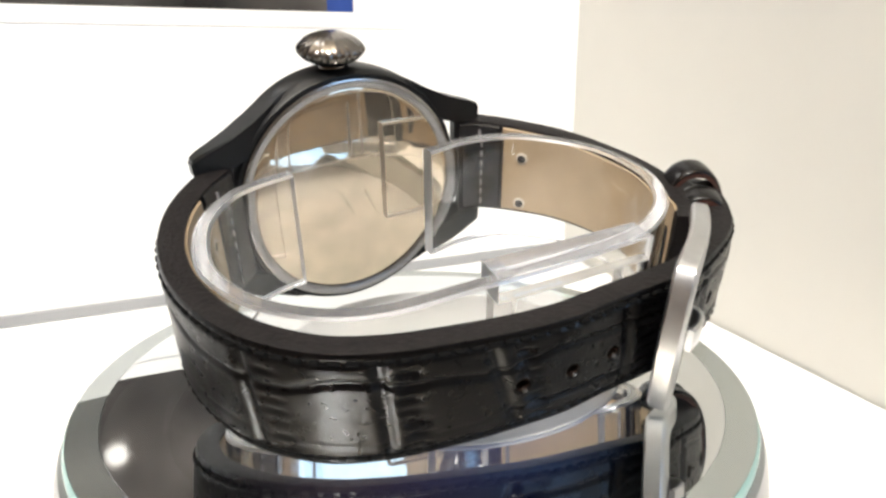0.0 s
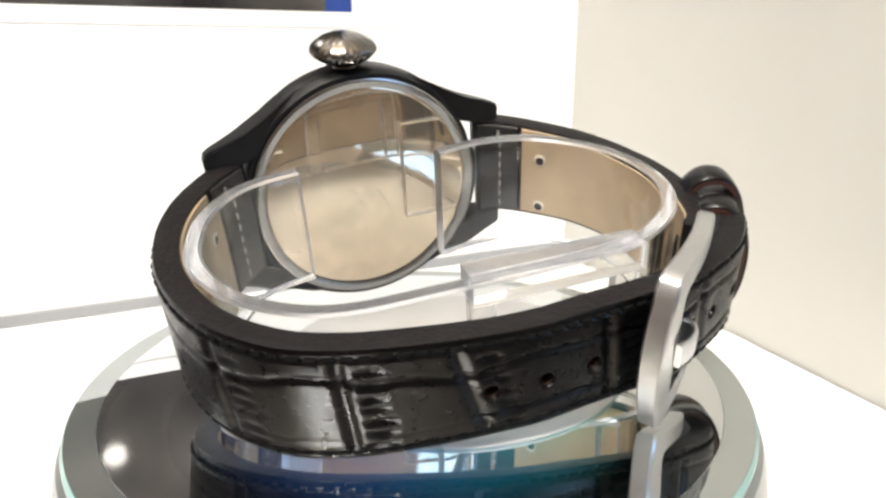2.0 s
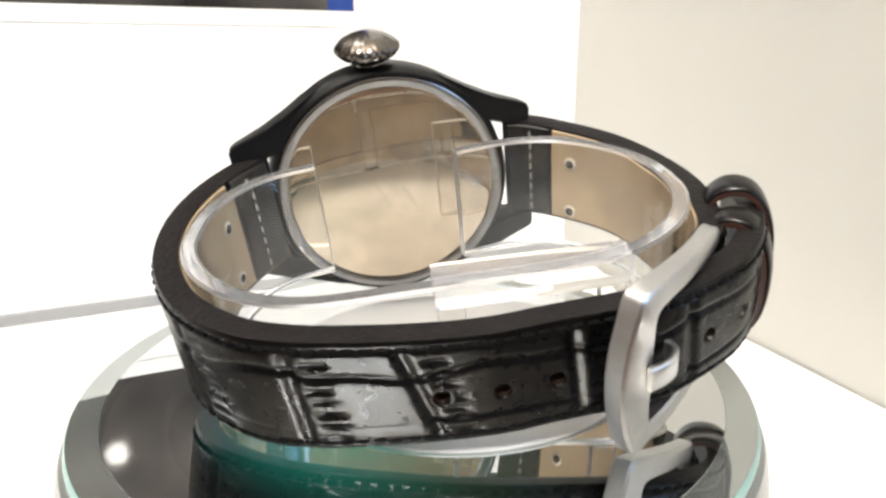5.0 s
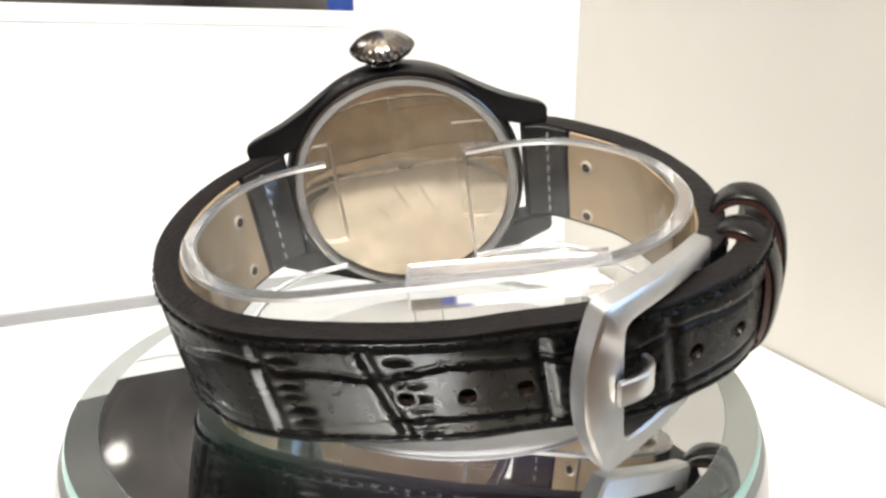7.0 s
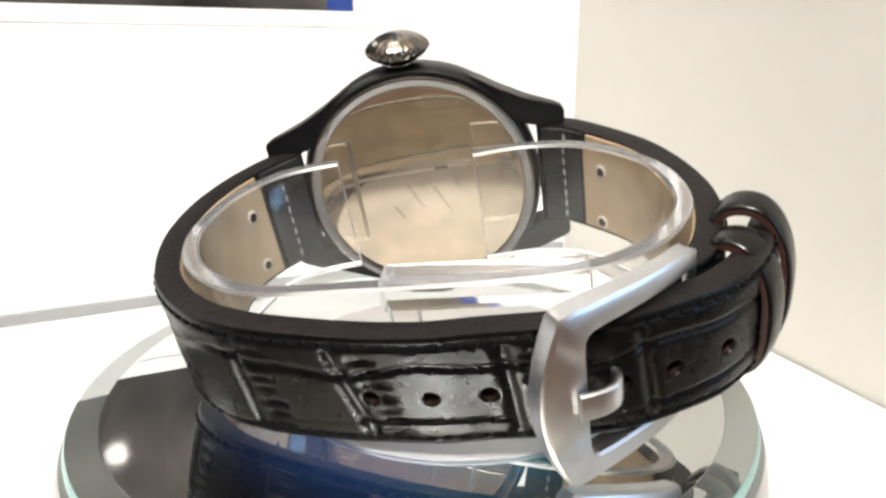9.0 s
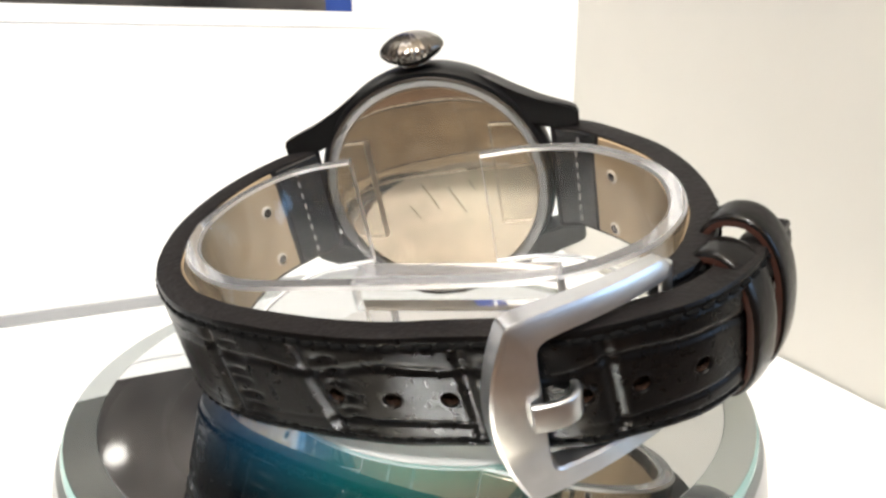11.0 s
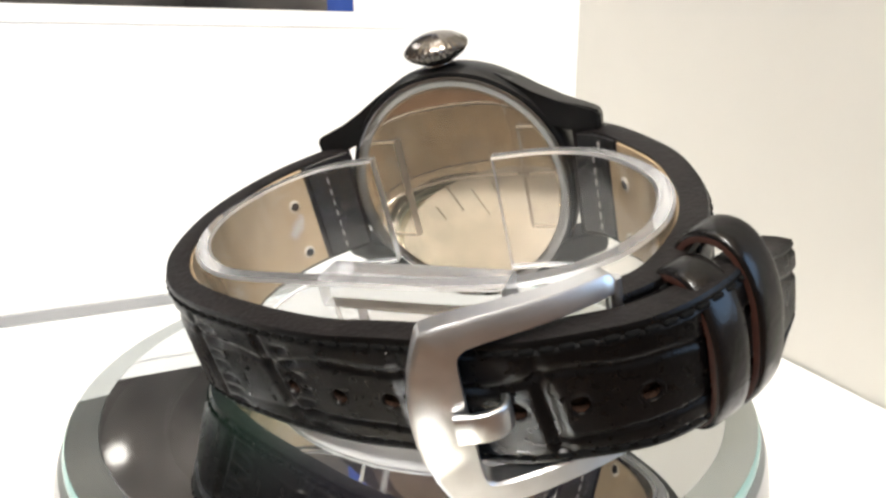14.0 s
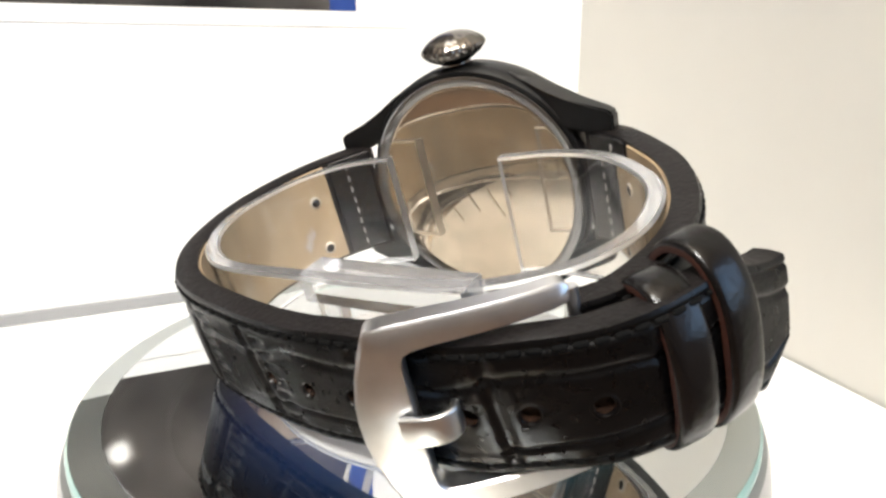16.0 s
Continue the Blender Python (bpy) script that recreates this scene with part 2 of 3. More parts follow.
def setting():
    tagged(part("floor", box(bmesh.new(), (-2.3, -3.0, TABLE_Z - 0.80), (2.0, 1.6, TABLE_Z - 0.74)), FLOORWOOD), "brown wooden floor of the room", "floor", kind="structure")
    tagged(part("ceiling", box(bmesh.new(), (-2.3, -3.0, 1.62), (2.0, 1.6, 1.72)), CEIL), "plain warm room ceiling", "ceiling", kind="structure")
    lo, hi = TABLE_Z - 0.74, 1.62
    tagged(part("wall_north", box(bmesh.new(), (-2.3, 1.5, lo), (2.0, 1.6, hi)), DARKROOM), "unseen room wall, darkened for the reflections", "wall", kind="structure")
    tagged(part("wall_south", box(bmesh.new(), (-2.3, -3.0, lo), (2.0, -2.9, hi)), DARKROOM), "unseen room wall, darkened for the reflections", "wall", kind="structure")
    tagged(part("wall_west", box(bmesh.new(), (-2.3, -2.9, lo), (-2.2, 1.5, hi)), DARKROOM), "unseen room wall, darkened for the reflections", "wall", kind="structure")
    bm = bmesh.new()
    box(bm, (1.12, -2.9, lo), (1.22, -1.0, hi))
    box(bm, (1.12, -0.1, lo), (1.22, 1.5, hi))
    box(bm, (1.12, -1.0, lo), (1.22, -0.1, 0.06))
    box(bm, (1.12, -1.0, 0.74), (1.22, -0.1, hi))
    tagged(part("wall_east", bm, DARKROOM), "unseen room wall with a window opening, darkened for the reflections", "wall", kind="structure")

    bm = bmesh.new()
    box(bm, (-0.75, 0.0, TABLE_Z - 0.74), (0.0, 0.02, 0.75), lambda a, d, z: on_left(a, d, z))
    tagged(part("wall_white", bm, PANEL), "plain white painted wall behind the table", "wall", kind="structure")
    bm = bmesh.new()
    box(bm, (0.0, 0.0, TABLE_Z - 0.74), (0.30, 0.02, 0.75), lambda a, d, z: on_right(a, d, z))
    tagged(part("wall_beige", bm, BEIGE), "plain beige painted wall beside the table", "wall", kind="structure")
    # thin grey strip where the white wall meets the table
    bm = bmesh.new()
    box(bm, (-0.70, -0.0016, TABLE_Z + 0.0002), (-0.002, 0.0, TABLE_Z + 0.0040), lambda a, d, z: on_left(a, d, z))
    tagged(part("wall_foot_strip", bm, GREY), "thin grey strip along the foot of the white wall", "trim", kind="structure")

    table = thing("table", "small plain white laminate corner table between two walls", "table")
    bm = bmesh.new()
    vs = [CORNER + ALONG * -0.002 - OUT * 0.0005 + RIGHT * 0.001, CORNER + ALONG * -0.40 - OUT * 0.0005,
          Vector((-0.125, -0.045)), Vector((0.0, -0.072)), CORNER + RIGHT * 0.238 - ROUT * 0.0005]
    top = [bm.verts.new((v.x, v.y, TABLE_Z)) for v in vs]
    bot = [bm.verts.new((v.x, v.y, TABLE_Z - 0.028)) for v in vs]
    bm.faces.new(top), bm.faces.new(bot[::-1])
    for i in range(5):
        bm.faces.new((top[i], bot[i], bot[(i + 1) % 5], top[(i + 1) % 5]))
    part("tabletop", bm, WHITE, table)
    mid = sum(vs, Vector((0, 0))) / 5
    for v in vs:
        p = v + (mid - v) * 0.25
        part("leg", box(bmesh.new(), (p.x - 0.022, p.y - 0.022, TABLE_Z - 0.74), (p.x + 0.022, p.y + 0.022, TABLE_Z - 0.028)), WHITE, table)

    # the framed dark picture on the white wall
    pic = thing("framed_picture", "dark glossy picture in a wide white frame on the white wall", "picture")
    a0, a1, z0, z1 = -0.66, -0.0819, 0.0599, 0.52
    bm = bmesh.new()
    b = 0.0055
    f = lambda a, d, z: on_left(a, d, z)
    box(bm, (a0, -0.00035, z0), (a1, 0.0005, z0 + b), f)
    box(bm, (a0, -0.00035, z1 - b), (a1, 0.0005, z1), f)
    box(bm, (a0, -0.00035, z0 + b), (a0 + 0.02, 0.0005, z1 - b), f)
    box(bm, (a1 - 0.020, -0.00035, z0 + b), (a1, 0.0005, z1 - b), f)
    part("frame", bm, FRAMEWHITE, pic, smooth=False)
    part("print", box(bmesh.new(), (a0 + 0.02, -0.0004, z0 + b), (a1 - 0.030, -0.0001, z1 - b), f), PRINT, pic, "dark brown and black print", smooth=False)
    part("print_margin", box(bmesh.new(), (a1 - 0.030, -0.0004, z0 + b), (a1 - 0.020, -0.0001, z1 - b), f), BLUE, pic, "narrow blue strip beside the print", smooth=False)

    # the bulb whose reflection shows in the mirror
    bulb = thing("ceiling_bulb", "small bright round bulb hanging in the room", "lamp")
    e = Vector((-224.5, 215.2, 82.5 + TOP)) * U + Vector((0.29066, -0.8158, 0.5)) * 1.5
    bm = bmesh.new()
    bmesh.ops.create_uvsphere(bm, u_segments=20, v_segments=12, radius=0.024, matrix=Matrix.Translation(e))
    part("globe", bm, LAMPGLOW, bulb, "glowing white globe")
    bm = bmesh.new()
    bmesh.ops.create_cone(bm, segments=12, radius1=0.004, radius2=0.004, depth=1.62 - e.z - 0.02, matrix=Matrix.Translation((e.x, e.y, (1.62 + e.z + 0.02) / 2)))
    part("cable", bm, CASE, bulb)


# ---- turntable ----
def turntable():
    tt = thing("turntable", "round motorised display turntable with a mirror top and clear rim", "turntable")
    f = lambda x, y, h: Vector((x * U, y * U, h * U))
    bm = bmesh.new()
    lathe(bm, [(0, -77.2), (100, -77.2), (106, -72), (107.6, -48), (107.6, -30), (107, -18), (105.8, -10), (104.4, -6.0), (102.4, -5.2), (78, -5.2), (78, -9.5), (0, -9.5)], f, 128)
    part("body", bm, PLASTIC, tt, "silver-grey plastic housing")
    bm = bmesh.new()
    lathe(bm, [(93.98, -5.0), (102.0, -5.0), (102.0, -0.42), (93.98, -0.03), (93.98, -5.0)], f, 160)
    part("bevelled_rim", bm, GLASS, tt, "bevelled mirror glass rim")
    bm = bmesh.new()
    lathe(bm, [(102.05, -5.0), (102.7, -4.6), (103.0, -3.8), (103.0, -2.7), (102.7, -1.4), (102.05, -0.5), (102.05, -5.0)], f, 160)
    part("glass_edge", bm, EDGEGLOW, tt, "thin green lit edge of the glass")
    # added wheel, not a part of the device: its turning imitates the LED colours
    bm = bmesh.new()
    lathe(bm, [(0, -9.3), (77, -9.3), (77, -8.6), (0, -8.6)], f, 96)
    wheel = part("led_stand_in_wheel", bm, WHEEL, tt, "turning wheel standing in for LED colour changes under the plate")
    bm = bmesh.new()
    lathe(bm, [(93.8, -1.2), (93.94, -0.15), (93.82, 0.0), (0, 0.0)], f, 160)
    return part("mirror_plate", bm, MIRROR, tt, "round dark mirror plate that turns"), wheel


# ---- acrylic holder ----
RING = ((-41, 0.4), (-50, -7.5), (-56, -16), (-59, -28), (-57.8, -41), (-51, -57), (-37, -68.5), (-20, -72.8), (-4, -70.5),
        (17, -60), (48, -43.5), (67, -30), (77, -14), (79, 0), (76, 12.5), (66.5, 25.5), (53, 33.3), (34, 36.6), (16, 31), (2, 20.5))


def holder():
    st = thing("watch_stand", "clear acrylic C-shaped watch holder leaning on the mirror", "watch stand")
    pts, s = spline(RING, 2.0)
    nr = normals(pts, 1)
    if (pts[len(pts) // 2] + nr[len(pts) // 2]).length < pts[len(pts) // 2].length:
        nr = [-v for v in nr]
    bm = bmesh.new()
    zt, zb, th = -36.2, -77.0, 4.6
    rings = []
    for p, n in zip(pts, nr):
        q = p - n * th
        ring = []
        for a, z in ((0, zt - 0.7), (0.15, zt), (0.85, zt), (1, zt - 0.7), (1, zb + 0.7), (0.85, zb), (0.15, zb), (0, zb + 0.7)):
            c = p.lerp(q, a)
            ring.append(bm.verts.new(w(c.x, c.y, z)))
        rings.append(ring)
    for r0, r1 in zip(rings, rings[1:]):
        for i in range(8):
            bm.faces.new((r0[i], r0[(i + 1) % 8], r1[(i + 1) % 8], r1[i])).material_index = (1, 2, 1, 0, 1, 2, 1, 0)[i]
    for r in (rings[0][::-1], rings[-1]):
        bm.faces.new(r).material_index = 1
    part("cuff", bm, (ACRYLIC, CUTEDGE, SAWNTOP), st, "clear acrylic cuff with polished edges")
    # the slab inside the cuff's flat front
    a, b = Vector((18.5, -48.0)), Vector((64.0, -25.5))
    d = (b - a).normalized()
    n = Vector((d.y, -d.x))
    bm = bmesh.new()

    def slab(u, v, z):
        p = a + d * u + n * v
        return w(p.x, p.y, z)
    box(bm, (0, 0.0, -43.5), (50, 8.4, -35.8), slab)
    bm.faces.ensure_lookup_table()
    for k in range(6):
        bm.faces[k].material_index = 1 if k in (5,) else 2 if k in (0, 1) else 0
    part("cross_bar", bm, (ACRYLIC, SAWNTOP, CUTEDGE), st, "clear acrylic bar across the cuff", smooth=False)
    # the pale round base plate that carries the cuff
    bm = bmesh.new()
    lathe(bm, [(0, 0.1), (58.6, 0.1), (59, 0.3), (59, 0.9), (58.6, 1.2), (0, 1.2)], lambda x, y, h: Vector(((x + 9) * U, (y + 10) * U, h * U)), 96)
    part("base_plate", bm, FROSTED, st, "frosted white acrylic base plate")
    for u0 in (0.4, 42.6):
        bm = bmesh.new()
        box(bm, (u0, 0.3, -75), (u0 + 7, 4.2, -43.6), slab)
        bm.faces.ensure_lookup_table()
        for k in (0, 1):
            bm.faces[k].material_index = 1
        part("upright", bm, (ACRYLIC, SAWNTOP), st, smooth=False)
    for ob in st.children:
        if ob.name.split(".")[0] in ("cuff", "cross_bar", "upright"):
            ob.visible_shadow = False
    return st


# ---- the watch ----
LONG = ((-64.7, 1.5), (-68.8, -14), (-69.5, -30), (-65.5, -47), (-56, -63.5), (-40, -77.3), (-21, -83.3), (-4, -82.2), (14, -77), (27.6, -72), (41, -66),
        (53, -58.6), (66, -51), (77.6, -43.3), (86.5, -33.3), (94.5, -22), (98.3, -11), (99.3, 0), (98.5, 12), (96.0, 28.5))
SHORT = ((11.4, 52.7), (23, 55), (40, 51.2), (55.5, 45), (70.5, 33.4), (81, 20), (86.8, 6), (89, -8), (86.5, -18))
HOLES = ((27.6, -71.6), (41, -66), (53, -58.7), (77.6, -43.3), (86.5, -33.3), (95, -22))
CREASES = ((-36, -79, -0.3), (-5.0, -82.3, -0.22), (23.4, -73.6, -0.78), (57.2, -56.2, -0.25), (82, -38.5, -0.3), (98.8, -8, -0.2))
CENTRE = -54.7


def stitch_mesh(mat):
    """One thread stitch of unit length, thinner at its ends."""
    bm = bmesh.new()
    lathe(bm, [(0, -0.5), (0.6, -0.47), (1.0, -0.3), (1.0, 0.3), (0.6, 0.47), (0, 0.5)], lambda x, y, h: Vector((x, y, h)), 6)
    bmesh.ops.recalc_face_normals(bm, faces=bm.faces)
    me = bpy.data.meshes.new("stitch")
    bm.to_mesh(me)
    bm.free()
    me.materials.append(mat)
    me.shade_smooth()
    return me


def strap(name, plan, ends, thick, parent, label, long):
    pts, s = spline(plan, 0.8)
    nr = normals(pts, 1)
    total = s[-1]
    mid = Vector((15, -20))
    if (pts[5] - mid).dot(nr[5]) < 0:
        nr = [-v for v in nr]
    near = lambda x, y: s[min(range(len(pts)), key=lambda i: (pts[i] - Vector((x, y))).length)]
    holes = [near(*h) for h in HOLES] if long else []
    creases = [(near(x, y), k) for x, y, k in CREASES] if long else [(near(40, 49), 0.2), (near(68, 31.5), -0.3)]
    rnd = random.Random(5 if long else 9)
    ticks = []
    for sc, k in creases[:4]:
        for i in range(7):
            tv = -0.74 + 0.225 * i + rnd.uniform(-0.03, 0.03)
            ticks.append((sc + k * 6 * tv + 6.6 + rnd.uniform(-0.7, 0.7), tv, 4.2 + rnd.uniform(-0.8, 0.9), rnd.uniform(0.55, 0.95) * (0.5 if sc == creases[0][0] else 1.0)))
    nv = 72
    zspan = lambda q: ends[0] + (ends[1] - ends[0]) * min(1, max(0, q / (total * 0.55)))
    bm = bmesh.new()
    rows = []
    for i, (p, n) in enumerate(zip(pts, nr)):
        hw = zspan(s[i])
        zc = CENTRE
        low = 1.0
        if long and total - s[i] < 24:
            k = (24 - total + s[i]) / 24
            zc -= 6.6 * k * k * (3 - 2 * k)
            low = 1 - 0.62 * max(0, (k - 0.62) / 0.38)
        row = []
        for j in range(nv + 1):
            v = -1 + 2 * j / nv
            d = 0.9 * (1 - abs(v) ** 9) - 0.9
            e = abs(v)
            d -= 0.6 * math.exp(-((e - 0.86) / 0.036) ** 2)
            if e < 0.80:
                for sc, k in creases:
                    x = s[i] - sc - k * 6 * v
                    d -= 0.95 * math.exp(-(x / 1.45) ** 2) - 0.07 * math.exp(-((abs(x) - 3.0) / 1.4) ** 2)
                wave = 0.42 + 0.09 * math.sin(s[i] * 0.11 + 0.8) + 0.04 * math.sin(s[i] * 0.23)
                d -= 0.70 * math.exp(-((v - wave) / 0.06) ** 2) - 0.07 * math.exp(-((v - wave - 0.13) / 0.06) ** 2)
                wave = -0.56 + 0.06 * math.sin(s[i] * 0.07 + 2.0)
                d -= (0.55 if long and (creases[2][0] < s[i] < creases[3][0] or s[i] > creases[4][0]) else 0.12) * math.exp(-((v - wave) / 0.04) ** 2)
                for st, tv, ln, dp in ticks:
                    x = abs(s[i] - st)
                    if x < ln and abs(v - tv) < 0.15:
                        d -= dp * math.exp(-((v - tv) / 0.055) ** 2) * (1 - (x / ln) ** 2)
                d += 0.05 * noise.noise(Vector((s[i] * 0.25, v * 4, 1.7)))
            for h in holes:
                rr = math.hypot(s[i] - h, (v + 0.06) * hw)
                if rr < 2.4:
                    d -= 3.2
            q = p + n * d
            row.append(bm.verts.new(w(q.x, q.y, zc + v * hw * (low if v < 0 else 1))))
        for a, dd in ((1.0, -thick * 0.5), (0.97, -thick)):
            q = p + n * (dd - 0.3)
            row.append(bm.verts.new(w(q.x, q.y, zc + hw * a * 1.01)))
        for a, dd in ((0.97, -thick), (1.0, -thick * 0.5)):
            q = p + n * (dd - 0.3)
            row.append(bm.verts.new(w(q.x, q.y, zc - hw * low * a * 1.01)))
        rows.append((row, s[i], hw))
    m = len(rows[0][0])
    for (r0, s0, hw0), (r1, s1, hw1) in zip(rows, rows[1:]):
        for j in range(m):
            fc = bm.faces.new((r0[j], r0[(j + 1) % m], r1[(j + 1) % m], r1[j]))
            if j >= nv:
                fc.material_index = 1
            else:
                v = -1 + 2 * (j + 0.5) / nv
                if any(math.hypot((s0 + s1) / 2 - h, (v + 0.06) * hw0) < 2.4 for h in holes):
                    fc.material_index = 2
    for r in (rows[0][0], rows[-1][0]):
        bm.faces.new(r).material_index = 1
    ob = part(name, bm, (LEATHER, EDGE, HOLE), parent, label)
    # lining: black by the lug, then tan
    for nm, f0, f1, mt, lb in (("tan_lining", 21 if long else 22, total - (70 if long else 4), LINING, "tan leather lining"),
                               ("black_lining", 1, 20.6 if long else 21.6, BLACKLINING, "black lining by the lug")):
        bm = bmesh.new()
        rr = []
        for p, n, ss in zip(pts, nr, s):
            if f0 <= ss <= f1:
                hw = zspan(ss) * 0.94
                zc = CENTRE
                a, b = p - n * (thick + 0.1), p - n * (thick + 0.9)
                rr.append([bm.verts.new(w(a.x, a.y, zc + hw)), bm.verts.new(w(b.x, b.y, zc + hw * 0.97)),
                           bm.verts.new(w(b.x, b.y, zc - hw * 0.97)), bm.verts.new(w(a.x, a.y, zc - hw))])
        for r0, r1 in zip(rr[::2], rr[2::2]):
            for j in range(4):
                bm.faces.new((r0[j], r0[(j + 1) % 4], r1[(j + 1) % 4], r1[j]))
        part(nm, bm, mt, ob, lb)

    def at(ss, d, z):
        i = min(len(pts) - 1, max(0, int(ss / total * (len(pts) - 1))))
        q = pts[i] + nr[i] * d
        return w(q.x, q.y, CENTRE + z * zspan(ss))
    # two small eyelets through the lining
    for z in ((0.34, -0.64) if long else (0.33, -0.75)):
        bm = bmesh.new()
        c = at(30 if long else 31, -thick - 1.0, z)
        c2 = at(30 if long else 31, -thick - 4.0, z)
        ax = (c2 - c).normalized()
        bmesh.ops.create_cone(bm, cap_ends=False, segments=14, radius1=2.9 * U, radius2=1.7 * U, depth=0.8 * U,
                              matrix=Matrix.Translation(c) @ ax.to_track_quat("Z", "Y").to_matrix().to_4x4())
        part("eyelet", bm, EYELET, ob, "pale worn eyelet rim")
        bm = bmesh.new()
        bmesh.ops.create_cone(bm, cap_ends=True, segments=14, radius1=1.6 * U, radius2=1.6 * U, depth=0.5 * U,
                              matrix=Matrix.Translation(c) @ ax.to_track_quat("Z", "Y").to_matrix().to_4x4())
        part("eyelet_hole", bm, HOLE, ob)
    # punched holes with a pressed lip
    for h in holes:
        i = min(len(pts) - 1, int(round(h / total * (len(pts) - 1))))
        tan = (pts[min(i + 1, len(pts) - 1)] - pts[i - 1]).normalized()
        bm = bmesh.new()
        rr = lathe(bm, [(3.2, -0.3), (2.9, 0.05), (2.3, 0.02), (2.0, -0.6), (1.9, -2.8), (0, -2.8)],
                   lambda x, y, hh: w(*((pts[i] + tan * x + nr[i] * hh)[:]), CENTRE - 0.06 * zspan(h) + y), 20)
        for fc in bm.faces:
            fc.material_index = 0
        deep = {v for ring in rr[4:] for v in ring}
        for fc in bm.faces:
            if any(v in deep for v in fc.verts):
                fc.material_index = 1
        part("punched_hole", bm, (LEATHER, HOLE), ob, "round punched hole")
    # stitches along both edges, and a pale row across the lining
    def stitch(a, b, radius, mesh, label=""):
        ax = b - a
        st = new("stitch", mesh)
        st.parent = ob
        st.matrix_local = Matrix.Translation((a + b) / 2) @ ax.to_track_quat("Z", "Y").to_matrix().to_4x4() @ Matrix.Diagonal((radius, radius, ax.length, 1))
        if label:
            st["label"] = label
    black, pale = stitch_mesh(THREAD), stitch_mesh(PALETHREAD)
    k = 4.0
    while k < total - (24 if long else 8):
        for z in (0.86, -0.86):
            stitch(at(k, -0.62, z), at(k + 3.1 + rnd.uniform(-0.3, 0.2), -0.62, z + rnd.uniform(-0.008, 0.008)), 0.85 * U, black)
        k += 4.1
    ss = 12 if long else 12.5
    for i in range(8):
        z = -0.84 + 0.22 * i
        stitch(at(ss, -thick - 1.1, z), at(ss, -thick - 1.1, z + 0.13), 0.4 * U, pale, "pale stitch in the lining")
    return ob


CHORD = radians(32.8)
CU = Vector((math.cos(CHORD), math.sin(CHORD)))
CN = Vector((-math.sin(CHORD), math.cos(CHORD)))
CC = Vector((-22.0, 20.2))
CZ = -54.6


def cw(u, v, n):
    """A point of the case: u along the lugs, v up to the crown, n outward from the wrist."""
    p = CC + CU * u + CN * n
    return w(p.x, p.y, CZ + v)


